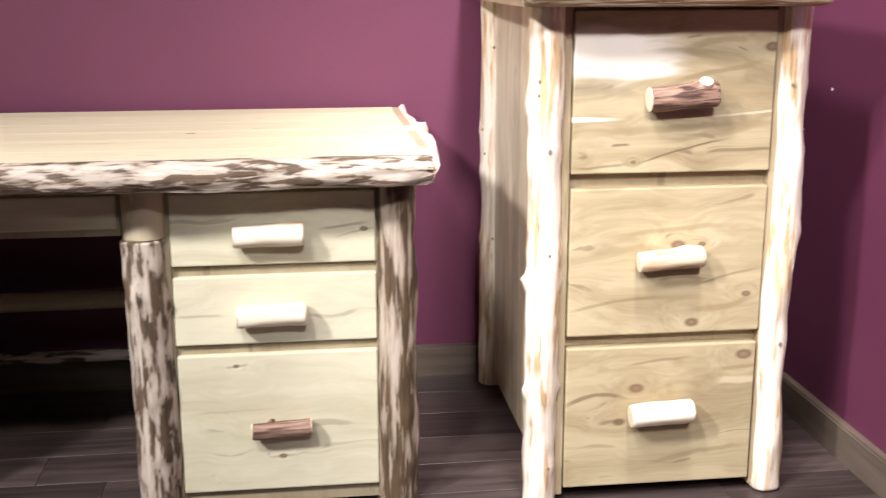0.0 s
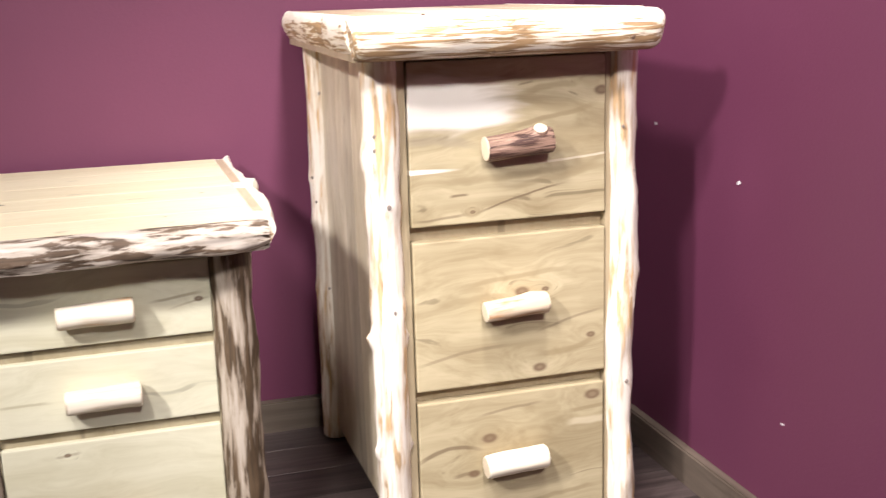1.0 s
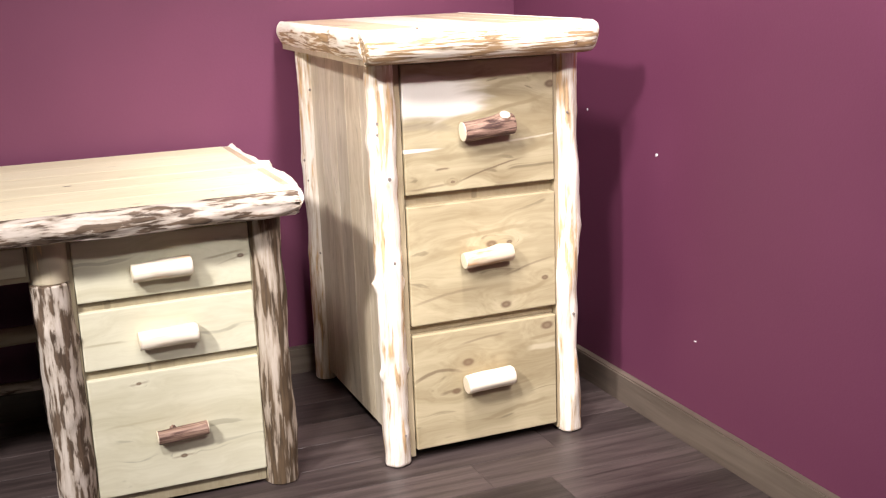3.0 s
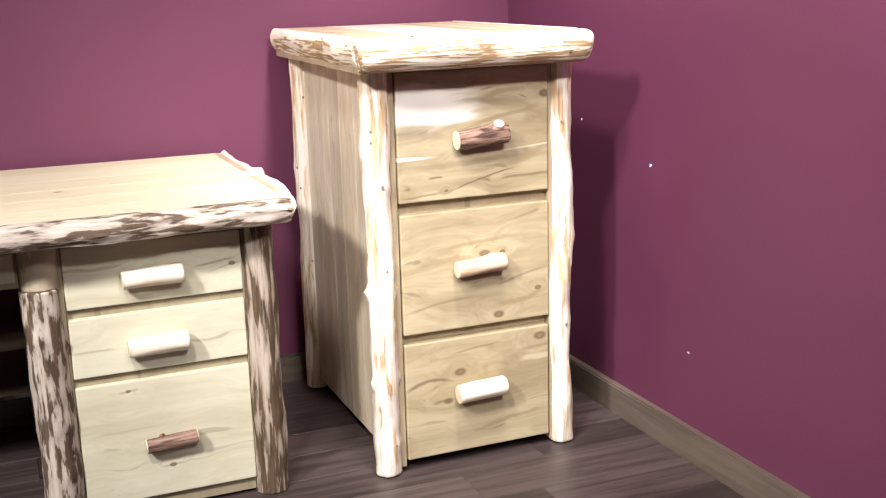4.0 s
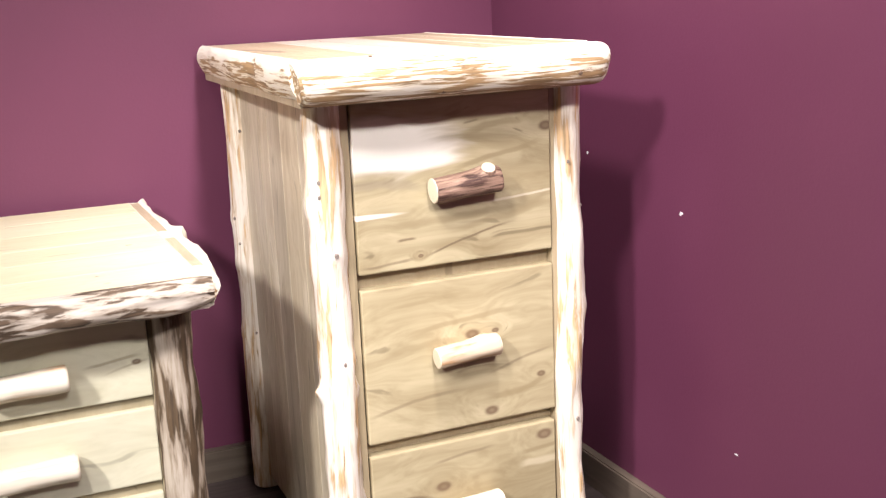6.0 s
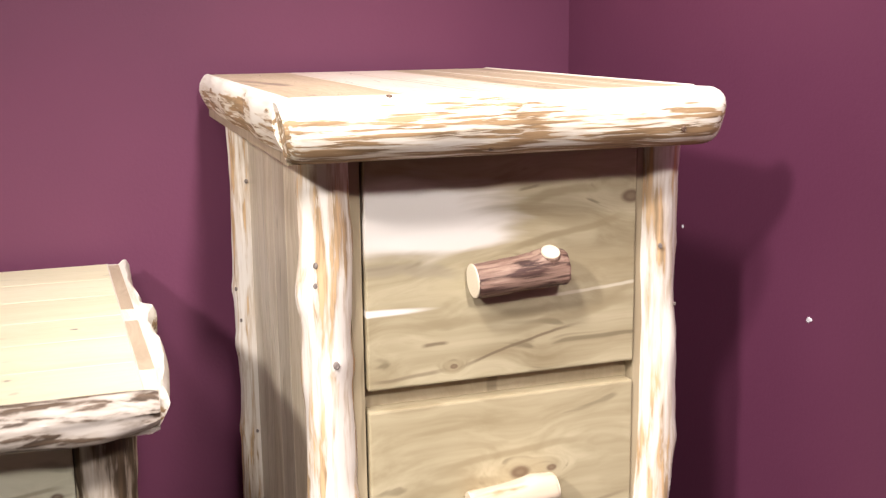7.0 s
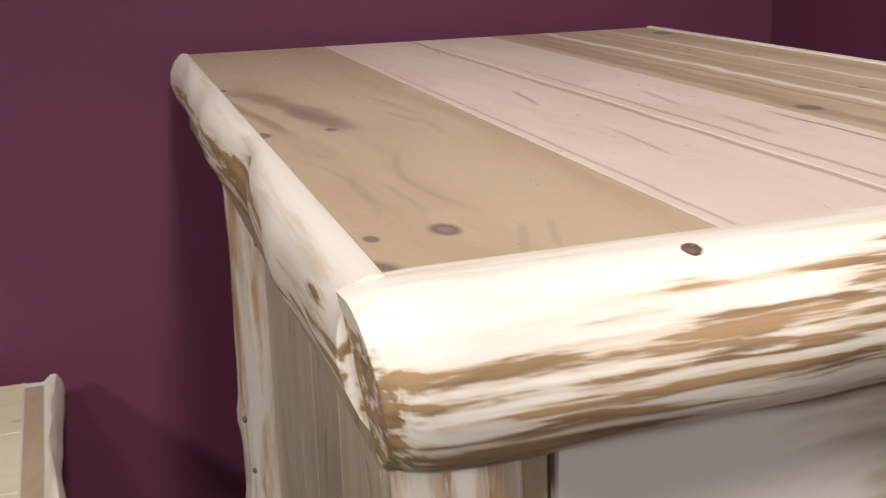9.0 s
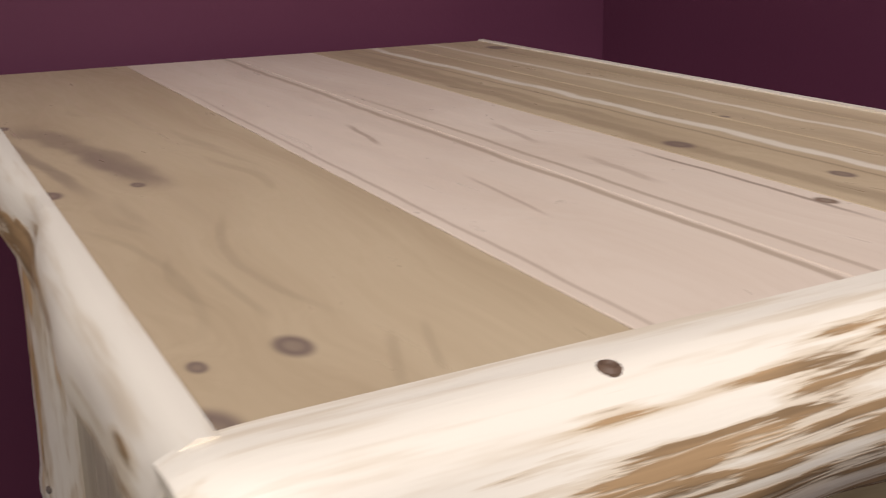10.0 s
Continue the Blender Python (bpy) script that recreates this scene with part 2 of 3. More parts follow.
CAB_D2 = board_wood("varnished_pine_front_middle", TAN, TAN_DARK, "x", [(0.269, 0, 0.396, 0.0125), (0.231, 0, 0.566, 0.012), (0.386, 0, 0.455, 0.008), (0.283, 0, 0.566, 0.006)], tone=0.0, contrast=0.95,
                    marks=[(0.34, 0.496, 13, 0.09, 0.004, 0.5, INK, 0.5), (0.10, 0.446, 7, 0.12, 0.005, 0.4, INK, 0.45), (0.22, 0.60, 5, 0.16, 0.008, 0.3, TAN_DARK, 0.6), (0.33, 0.43, 10, 0.09, 0.010, -1.0, TAN_DARK, 0.7), (0.14, 0.65, 4, 0.1, 0.006, 0.0, TAN_DARK, 0.5), (0.13, 0.56, 2, 0.10, 0.009, 0.8, TAN_DARK, 0.5)])
CAB_D3 = board_wood("varnished_pine_front_bottom", TAN, TAN_DARK, "x", [(0.154, 0, 0.252, 0.013), (0.118, 0, 0.177, 0.012), (0.390, 0, 0.319, 0.013)], tone=0.0, contrast=0.95,
                    marks=[(0.062, 0.240, 6, 0.085, 0.0065, 4.0, INK, 0.75), (0.20, 0.314, 6, 0.085, 0.0045, 0.5, INK, 0.5), (0.10, 0.176, 3, 0.035, 0.006, 0.0, INK, 0.6), (0.38, 0.262, 3, 0.06, 0.013, 0.0, (0.66, 0.57, 0.40), 0.6), (0.30, 0.10, 8, 0.14, 0.008, 0.5, TAN_DARK, 0.6), (0.38, 0.29, 4, 0.06, 0.006, 0.0, TAN_DARK, 0.7)])
CAB_SIDE = board_wood("varnished_pine_side_boards", (0.68, 0.60, 0.46), (0.42, 0.345, 0.225), "z", tone=0.42)
GROOVE, WANE_TAN, ARC = (0.36, 0.27, 0.17), (0.31, 0.235, 0.165), (0.40, 0.31, 0.20)
CAB_TOP = board_wood("pine_top_boards", (0.61, 0.485, 0.32), (0.47, 0.355, 0.222), "y",
                     [(-0.076, -0.048, 1.137, 0.0072), (-0.110, -0.050, 1.137, 0.0038), (-0.107, 0.226, 1.137, 0.007), (-0.060, 0.228, 1.137, 0.0045), (-0.099, 0.462, 1.137, 0.0065),
                      (-0.121, -0.099, 1.137, 0.011), (0.264, 0.157, 1.137, 0.009), (0.470, 0.715, 1.137, 0.012), (0.283, 0.042, 1.137, 0.006), (0.36, 0.22, 1.137, 0.004)],
                     [], tone=0.10, rough=0.32, contrast=0.9, veins=0.2, ring_pull=0.012, knot_colour=(0.20, 0.145, 0.12),
                     marks=[(-0.066, 0.345, 98, 0.145, 0.019, 0.0, WANE_TAN, 0.75), (-0.060, 0.285, 100, 0.085, 0.012, 0.0, (0.27, 0.20, 0.15), 0.6), (-0.100, 0.34, 96, 0.15, 0.007, 0.0, WANE_TAN, 0.7),
                            (-0.088, 0.06, 92, 0.10, 0.0035, -2.2, ARC, 0.38), (-0.060, 0.06, 86, 0.10, 0.0035, 2.2, ARC, 0.38),
                            (-0.074, 0.02, 90, 0.045, 0.003, 0.0, ARC, 0.38), (-0.05, -0.075, 70, 0.03, 0.003, 0.0, ARC, 0.38), (-0.035, -0.07, 72, 0.03, 0.0025, 0.0, ARC, 0.38),
                            (0.328, 0.35, 87.4, 0.8, 0.0075, 0.0, (0.84, 0.75, 0.61), 0.95), (0.404, 0.35, 87.2, 0.8, 0.005, 0.0, (0.80, 0.70, 0.56), 0.9), (0.470, 0.35, 86.8, 0.8, 0.004, 0.0, (0.74, 0.64, 0.50), 0.7),
                            (0.272, 0.30, 87.4, 0.6, 0.012, 0.0, GROOVE, 0.6), (0.298, 0.50, 87.4, 0.4, 0.010, 0.0, GROOVE, 0.55), (0.312, 0.35, 87.4, 0.8, 0.0022, 0.0, GROOVE, 0.8), (0.376, 0.4, 87.2, 0.6, 0.014, 0.0, ARC, 0.38), (0.44, 0.4, 87.0, 0.6, 0.012, 0.0, ARC, 0.38)])
CAB_TOP_PALE = board_wood("pale_pine_top_boards", (0.82, 0.695, 0.57), (0.68, 0.55, 0.435), "y", [(0.229, 0.003, 1.137, 0.005)], tone=0.08, rough=0.32, contrast=0.8, veins=0.08,
                          marks=[(0.044, 0.35, 87.8, 0.85, 0.0028, 0.0, (0.36, 0.26, 0.18), 0.7), (0.052, 0.2, 87.8, 0.5, 0.002, 0.0, (0.38, 0.28, 0.2), 0.5), (0.155, 0.35, 87.8, 0.85, 0.004, 0.0, (0.40, 0.30, 0.21), 0.7), (0.166, 0.15, 87.8, 0.4, 0.003, 0.0, (0.40, 0.30, 0.21), 0.6),
                                 (0.11, 0.30, 80, 0.05, 0.003, 0.0, (0.42, 0.32, 0.24), 0.7), (0.10, 0.10, 84, 0.06, 0.002, 0.0, (0.45, 0.34, 0.26), 0.6), (0.20, 0.25, 80, 0.05, 0.004, 0.0, (0.45, 0.34, 0.26), 0.5), (0.19, 0.12, 84, 0.05, 0.005, 0.0, (0.47, 0.36, 0.27), 0.5), (0.226, 0.06, 87, 0.12, 0.0025, 0.0, (0.25, 0.17, 0.12), 0.7)])
CARCASS = board_wood("pine_carcass", (0.42, 0.34, 0.22), (0.32, 0.25, 0.15), "z", tone=0.1)
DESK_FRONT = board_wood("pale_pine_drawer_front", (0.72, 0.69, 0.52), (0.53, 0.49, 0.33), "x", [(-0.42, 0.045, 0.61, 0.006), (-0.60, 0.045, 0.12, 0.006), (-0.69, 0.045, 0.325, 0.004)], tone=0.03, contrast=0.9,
                        marks=[(-0.46, 0.617, 6, 0.06, 0.004, 0.0, (0.36, 0.31, 0.19), 0.7), (-0.44, 0.604, 12, 0.05, 0.003, 1.0, (0.36, 0.31, 0.19), 0.6), (-0.76, 0.435, 1, 0.06, 0.004, 0.0, (0.42, 0.37, 0.23), 0.6), (-0.70, 0.225, 2, 0.10, 0.004, 0.0, (0.50, 0.45, 0.29), 0.6), (-0.69, 0.325, 4, 0.03, 0.004, 0.0, (0.36, 0.30, 0.2), 0.6), (-0.60, 0.12, 3, 0.035, 0.004, 0.0, (0.36, 0.30, 0.2), 0.6), (-0.55, 0.60, -2, 0.16, 0.012, 0.0, (0.62, 0.57, 0.40), 0.5)])
DESK_TOP = board_wood("pale_pine_desk_top", (0.82, 0.755, 0.53), (0.70, 0.62, 0.40), "x", [(-0.785, 0.335, 0.775, 0.009), (-0.47, 0.06, 0.775, 0.004), (-0.38, 0.30, 0.775, 0.005)], tone=0.08, contrast=0.75)
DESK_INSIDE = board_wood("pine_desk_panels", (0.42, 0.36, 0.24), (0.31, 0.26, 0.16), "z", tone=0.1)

LOG = log_wood("peeled_pale_log", (0.86, 0.78, 0.68), (0.56, 0.42, 0.27), (0.36, 0.24, 0.13), 0.35, along=6.5, across=58.0)
LOG_RAIL = log_wood("peeled_log_rail", (0.86, 0.79, 0.67), (0.60, 0.47, 0.31), (0.225, 0.145, 0.074), 0.60, along=8.5, across=150.0, soft=0.06, planed=0.014, patchy=0.26, fray=0.30)
LOG_BARK = log_wood("half_peeled_log", (0.60, 0.53, 0.455), (0.40, 0.325, 0.25), (0.072, 0.048, 0.031), 0.56, along=13.0, across=62.0, soft=0.075)
LOG_DARK = log_wood("bark_covered_log", (0.50, 0.43, 0.35), (0.28, 0.21, 0.145), (0.062, 0.040, 0.022), 0.70, along=6.0, across=55.0, soft=0.08)
LOG_SMOOTH = log_wood("shaved_log", (0.52, 0.45, 0.32), (0.44, 0.36, 0.23), (0.38, 0.29, 0.17), 0.1)
STRIP = board_wood("tan_wane", (0.56, 0.45, 0.31), (0.42, 0.32, 0.21), "y", tone=0.05)
PULL_PALE = log_wood("pale_log_pull", (0.82, 0.74, 0.60), (0.66, 0.52, 0.36), (0.45, 0.30, 0.17), 0.10)
PULL_TAN = log_wood("tan_log_pull", (0.60, 0.48, 0.35), (0.46, 0.31, 0.19), (0.28, 0.17, 0.09), 0.36)
PULL_BARK = log_wood("bark_log_pull", (0.40, 0.27, 0.20), (0.20, 0.105, 0.075), (0.050, 0.024, 0.018), 0.62, along=9.0, across=150.0, soft=0.11)
END = end_wood("sawn_log_end", (0.80, 0.70, 0.53), (0.62, 0.47, 0.30))
KNOT = plain("dark_knot", (0.15, 0.095, 0.065), 0.5)
KNOT_GREY = plain("grey_knot", (0.27, 0.22, 0.19), 0.5)
SCUFF = plain("bare_plaster_scuff", (0.85, 0.82, 0.82), 0.8)
FOOT = plain("black_felt_foot", (0.02, 0.02, 0.02), 0.9)

# ---------------------------------------------------------------- building helpers
WORLD = {}


def thing(name, at, label, category, group="", kind=""):
    ob = new(name)
    ob.matrix_basis = Matrix.Translation(at)
    WORLD[ob] = Matrix.Translation(at)
    return tagged(ob, label, category, group, kind)


def part(name, bm, mat, parent=None, label="", at=None, smooth=False):
    """Links bm as one mesh; its coordinates are the world's, or those of the pose at."""
    mesh = bpy.data.meshes.new(name)
    bmesh.ops.recalc_face_normals(bm, faces=bm.faces)
    if smooth:
        for f in bm.faces:
            f.smooth = True
        for e in bm.edges:
            e.smooth = e.calc_face_angle(0.0) < 0.75
    bm.to_mesh(mesh)
    bm.free()
    mesh.materials.append(mat)
    ob = new(name, mesh)
    if parent is not None:
        ob.parent = parent
        ob.matrix_parent_inverse = WORLD[parent].inverted()
    ob.matrix_basis = at or Matrix()
    WORLD[ob] = at or Matrix()
    if label:
        ob["label"] = label
    return ob


def box(x0, x1, y0, y1, z0, z1, bevel=0.0, bm=None):
    out = bm or bmesh.new()
    made = bmesh.ops.create_cube(out, size=1.0)["verts"]
    for v in made:
        v.co = Vector(((x0 + x1) / 2 + v.co.x * (x1 - x0), (y0 + y1) / 2 + v.co.y * (y1 - y0), (z0 + z1) / 2 + v.co.z * (z1 - z0)))
    if bevel:
        edges = list({e for v in made for e in v.link_edges})
        bmesh.ops.bevel(out, geom=edges, offset=bevel, segments=2, profile=0.6, affect="EDGES")
    return out


def grid_skin(bm, rings, close=True):
    """Joins rings of equally many vertices, and closes both ends."""
    n = len(rings[0])
    for a, b in zip(rings, rings[1:]):
        for i in range(n):
            bm.faces.new((a[i], a[(i + 1) % n], b[(i + 1) % n], b[i]))
    if close:
        bm.faces.new(rings[0][::-1])
        bm.faces.new(rings[-1])


def log_radius(r, t, a, length, seed, taper, rough, bumps):
    p = Vector((math.cos(a) * 1.3, math.sin(a) * 1.3, t * length * 9.0 + seed * 17.3))
    out = r * (1 + taper * (t - 0.5)) * (1 + rough * noise.noise(p) + rough * 0.45 * noise.noise(p * 2.7))
    for bt, ba, h, w in bumps:
        da = (a - ba + math.pi) % (2 * math.pi) - math.pi
        d2 = ((t - bt) * length / w) ** 2 + (da * r / w) ** 2
        out += h * math.exp(-d2)
    return out


def log_mesh(length, r, seed, taper=0.0, rough=0.10, bumps=(), wave=0.004, around=24, rows=0):
    """A log along +z from the origin."""
    bm = bmesh.new()
    rows = rows or max(8, int(length / 0.014))
    ts = [0.0] + [0.003 / length] + [(i + 0.5) / rows for i in range(rows)] + [1 - 0.003 / length] + [1.0]
    rings = []
    for t in ts:
        shrink = 0.93 if t in (0.0, 1.0) else 1.0
        cx = wave * noise.noise(Vector((seed * 3.1, 0.4, t * length * 4)))
        cy = wave * noise.noise(Vector((seed * 3.1, 7.4, t * length * 4)))
        ring = []
        for i in range(around):
            a = 2 * math.pi * i / around
            d = shrink * log_radius(r, t, a, length, seed, taper, rough, bumps)
            ring.append(bm.verts.new((cx + d * math.cos(a), cy + d * math.sin(a), t * length)))
        rings.append(ring)
    grid_skin(bm, rings)
    return bm


def knot_mesh(r, stretch=1.3):
    """A flat dome on the x-y plane, facing +z, longer along y."""
    bm = bmesh.new()
    rings = []
    for f, z in ((1.0, -0.002), (0.95, 0.0012), (0.6, 0.0022), (0.45, 0.0012), (0.12, 0.0016)):
        rings.append([bm.verts.new((r * f * math.cos(k * math.pi / 6), r * f * stretch * math.sin(k * math.pi / 6), z)) for k in range(12)])
    grid_skin(bm, rings)
    return bm


def knots_on(log, m, length, r, seed, taper, rough, bumps, knots):
    """Dark knots at (share of the length, angle, radius) on a log that stands at pose m."""
    for t, a, size in knots:
        d = log_radius(r, t, a, length, seed, taper, rough, bumps)
        out = Vector((math.cos(a), math.sin(a), 0))
        up = Vector((0, 0, 1))
        turn = Matrix((up.cross(out), up, out)).transposed().to_4x4()
        part("knot", knot_mesh(size * 0.58), KNOT_GREY, log, "dark round knot", m @ Matrix.Translation(out * (d - 0.0005) + up * t * length) @ turn, True)


def add_log(name, m, length, r, seed, mat, parent, label="", taper=0.0, rough=0.10, bumps=(), knots=(), wave=0.004):
    ob = part(name, log_mesh(length, r, seed, taper, rough, bumps, wave), mat, parent, label, m, True)
    knots_on(ob, m, length, r, seed, taper, rough, bumps, knots)
    return ob


def rail_mesh(length, profile, seed, mitre0, mitre1, rough=0.006, swell=(), lean=0.0, reach=(0.0, 0.0)):
    """A half-log edge along +z; profile points are (outward, up, how uneven). Mitred ends grow longer outwards."""
    bm = bmesh.new()
    rows = int(length / 0.008)
    mid = (sum(p[0] for p in profile) / len(profile), sum(p[1] for p in profile) / len(profile))
    rings = []
    for k in range(rows + 1):
        t = k / rows
        ring = []
        for i, (out, up, loose) in enumerate(profile):
            s = t * length
            wob = rough * loose * (noise.noise(Vector((i * 0.33, seed * 5.7, s * 9))) + 0.35 * noise.noise(Vector((i * 0.6, seed * 3.7 + 50, s * 24))))
            wob *= min(1.0, (s + 0.006) / 0.06)
            for st, h, w in swell:
                wob += loose * h * math.exp(-((s - st) / w) ** 2)
            o = out + wob
            lo, hi = -mitre0 * o - lean * up - reach[0], length + mitre1 * o + 0.4 * lean * up + reach[1]
            tall = up
            near = k if reach[0] else 9
            near = min(near, rows - k) if reach[1] else near
            if near < 4:
                round_off = (0.24, 0.08, 0.025, 0.006)[near]
                o, tall = o * (1 - round_off), mid[1] + (up - mid[1]) * (1 - 0.6 * round_off)
            ring.append(bm.verts.new((o, tall + 0.35 * wob * (1 if up > -0.03 else -1) * (loose > 0.5), lo + t * (hi - lo))))
        rings.append(ring)
    grid_skin(bm, rings)
    return bm


def rail_pose(start, along, outward):
    """Pose with local z along the rail and local x outward; local y is then the world's up or down."""
    z, x = Vector(along).normalized(), Vector(outward).normalized()
    y = z.cross(x)
    return Matrix.Translation(start) @ Matrix((x, y, z)).transposed().to_4x4(), y.z


def edge_profile(width, height, flat, top=0.0):
    """Half-round edge: a flat strip on top, a round face outside, a flat underside."""
    pts = [(0.0, top, 0.0), (flat * 0.5, top, 0.0), (flat, top - 0.001, 0.35)]
    for k in range(1, 12):
        a = math.radians(90 - 180 * k / 12)
        pts.append((flat + (width - flat) * math.cos(a) ** 0.8, top - height / 2 + height / 2 * math.sin(a), 1.0))
    pts += [(flat, top - height, 0.5), (0.0, top - height, 0.0)]
    return pts


def add_rail(name, start, along, outward, length, profile, seed, mat, parent, label, mitre0, mitre1, rough=0.006, swell=(), lean=0.0, reach=(0.0, 0.0)):
    m, sign = rail_pose(start, along, outward)
    bm = rail_mesh(length, profile, seed, mitre0, mitre1, rough, swell, lean, reach)
    if sign < 0:
        for v in bm.verts:
            v.co.y = -v.co.y
    return part(name, bm, mat, parent, label, m, True)


def log_pull(parent, centre, length, r, tilt, seed, mat, label, bumps=(), stub=None, flat=0.0):
    """A short log as a drawer pull, across the drawer front; its sawn ends are parts."""
    m = Matrix.Translation(centre) @ Matrix.Rotation(-radians(tilt), 4, "Y") @ Matrix.Rotation(radians(90), 4, "Y") @ Matrix.Translation((0, 0, -length / 2))
    bm = log_mesh(length, r, seed, 0.06, 0.13, bumps, 0.003, 22, 14)
    if flat:
        for v in bm.verts:
            v.co.x *= flat
    pull = part("handle", bm, mat, parent, label, m, True)
    for z, flip in ((-0.0012, 0), (length + 0.0012, 1)):
        disc = bmesh.new()
        rings = [[disc.verts.new((r * f * (flat or 1) * math.cos(k * math.pi / 9), r * f * math.sin(k * math.pi / 9), dz)) for k in range(18)] for f, dz in ((0.94, 0.0018), (0.91, 0.0), (0.4, -0.0006))]
        grid_skin(disc, rings)
        part("sawn_end", disc, END, pull, "pale sawn log end", m @ Matrix.Translation((0, 0, z)) @ (Matrix.Rotation(math.pi, 4, "X") if flip else Matrix()), True)
    if stub:
        t, a, size, height = stub
        out = Vector((math.cos(a), math.sin(a), 0))
        turn = out.to_track_quat("Z", "Y").to_matrix().to_4x4()
        sm = m @ Matrix.Translation(out * (r * 0.7) + Vector((0, 0, t * length))) @ turn
        part("branch_stub", log_mesh(height, size, seed + 4, -0.25, 0.1, (), 0.0, 14, 5), mat, pull, "sawn branch stub", sm, True)
        disc = bmesh.new()
        grid_skin(disc, [[disc.verts.new((size * f * math.cos(k * math.pi / 7), size * f * math.sin(k * math.pi / 7), dz)) for k in range(14)] for f, dz in ((0.84, -0.001), (0.8, 0.0012), (0.3, 0.0015))])
        part("sawn_end", disc, END, pull, "pale sawn branch end", sm @ Matrix.Translation((0, 0, height)), True)
    return pull


# ---------------------------------------------------------------- setting
def slab(name, x0, x1, y0, y1, z0, z1, mat, label, category):
    ob = part(name, box(x0, x1, y0, y1, z0, z1), mat)
    return tagged(ob, label, category, kind="structure")


wall_north = slab("wall_north", ROOM_X0 - 0.12, ROOM_X1 + 0.12, ROOM_Y1, ROOM_Y1 + 0.12, -0.1, ROOM_H, PLUM, "plum purple painted wall behind the furniture", "wall")
wall_east = slab("wall_east", ROOM_X1, ROOM_X1 + 0.12, ROOM_Y0, ROOM_Y1 - 0.0005, -0.1, ROOM_H, PLUM, "plum purple painted wall with small white scuffs", "wall")
# out of view: two walls and a ceiling added to close the room
slab("wall_west", ROOM_X0 - 0.12, ROOM_X0, ROOM_Y0, ROOM_Y1 - 0.0005, -0.1, ROOM_H, UNSEEN_GREY, "unseen room wall, dark grey to cut bounced light", "wall")
slab("wall_south", ROOM_X0 - 0.12, ROOM_X1 + 0.12, ROOM_Y0 - 0.12, ROOM_Y0, -0.1, ROOM_H, UNSEEN_GREY, "unseen room wall, dark grey to cut bounced light", "wall")
slab("ceiling", ROOM_X0 - 0.12, ROOM_X1 + 0.12, ROOM_Y0 - 0.12, ROOM_Y1 + 0.12, ROOM_H, ROOM_H + 0.1, UNSEEN_GREY, "unseen ceiling, dark grey to cut bounced light", "ceiling")
floor = slab("floor", ROOM_X0 - 0.12, ROOM_X1 + 0.12, ROOM_Y0 - 0.12, ROOM_Y1 + 0.12, -0.1, -0.004, JOINT, "dark grey-brown wood laminate plank floor", "floor")


def skirting(name, x0, x1, y0, y1, h, mat, cut):
    bm = box(x0, x1, y0, y1, 0.0, h)
    edges = [e for e in bm.edges if all(v.co.z > h - 1e-4 for v in e.verts) and all(abs((v.co.y if cut == "y" else v.co.x) - (y0 if cut == "y" else x0)) < 1e-4 for v in e.verts)]
    bmesh.ops.bevel(bm, geom=edges, offset=0.004, segments=2, affect="EDGES")
    return tagged(part(name, bm, mat), "grey-brown wood-look skirting board along the plum wall", "skirting board", kind="structure")


skirting("baseboard_north", ROOM_X0, ROOM_X1 - 0.0245, ROOM_Y1 - 0.028, ROOM_Y1 - 0.0005, 0.086, BASE_X, "y")
skirting("baseboard_east", ROOM_X1 - 0.024, ROOM_X1 - 0.0005, ROOM_Y0, ROOM_Y1 - 0.0005, 0.086, BASE_Y, "x")

for y, z, w, h, seed in ((-0.030, 0.760, 0.012, 0.007, 1), (-0.0255, 0.757, 0.007, 0.004, 2), (0.350, 0.848, 0.006, 0.006, 3), (-0.222, 0.286, 0.011, 0.0035, 4)):
    bm = bmesh.new()
    ring0 = []
    ring1 = []
    for k in range(11):
        a = 2 * math.pi * k / 11
        d = 1 + 0.6 * noise.noise(Vector((math.cos(a), math.sin(a), seed * 4.4)))
        p = Vector((0, y + w / 2 * d * math.cos(a), z + h / 2 * d * math.sin(a)))
        ring0.append(bm.verts.new(p + Vector((ROOM_X1, 0, 0))))
        ring1.append(bm.verts.new(p + Vector((ROOM_X1 - 0.0012, 0, 0))))
    grid_skin(bm, [ring0, ring1])
    part("scuff", bm, SCUFF, wall_east, "small white paint chip")


# ---------------------------------------------------------------- three-drawer file cabinet
cabinet = thing("file_cabinet", (0.0, 0.0, 0.0), "rustic peeled-log file cabinet with three pine drawers in the corner", "file cabinet")
TOP, SLAB = 1.137, 0.082

body = part("carcass", box(-0.018, 0.436, 0.034, 0.74, 0.03, TOP - SLAB - 0.001), CARCASS, cabinet, "plain pine carcass")
for x0, x1 in ((-0.020, -0.003), (0.421, 0.438)):
    part("stile", box(x0, x1, 0.006, 0.0335, 0.012, TOP - SLAB - 0.001, 0.0015), CARCASS, cabinet)
for z0, z1 in ((0.668, 0.735), (0.335, 0.405)):
    part("drawer_rail", box(-0.0025, 0.4205, 0.0275, 0.0335, z0, z1), CARCASS, cabinet)

# side boards, upright, tongue and groove
for side, x0, x1 in (("left", -0.034, -0.0185), ("right", 0.4365, 0.452)):
    y = 0.03
    for w in (0.118, 0.092, 0.13, 0.105, 0.07, 0.085, 0.09):
        part("side_board", box(x0, x1, y + 0.0006, min(y + w, 0.73) - 0.0006, 0.035, TOP - SLAB - 0.001, 0.0015), CAB_SIDE, cabinet)
        y += w


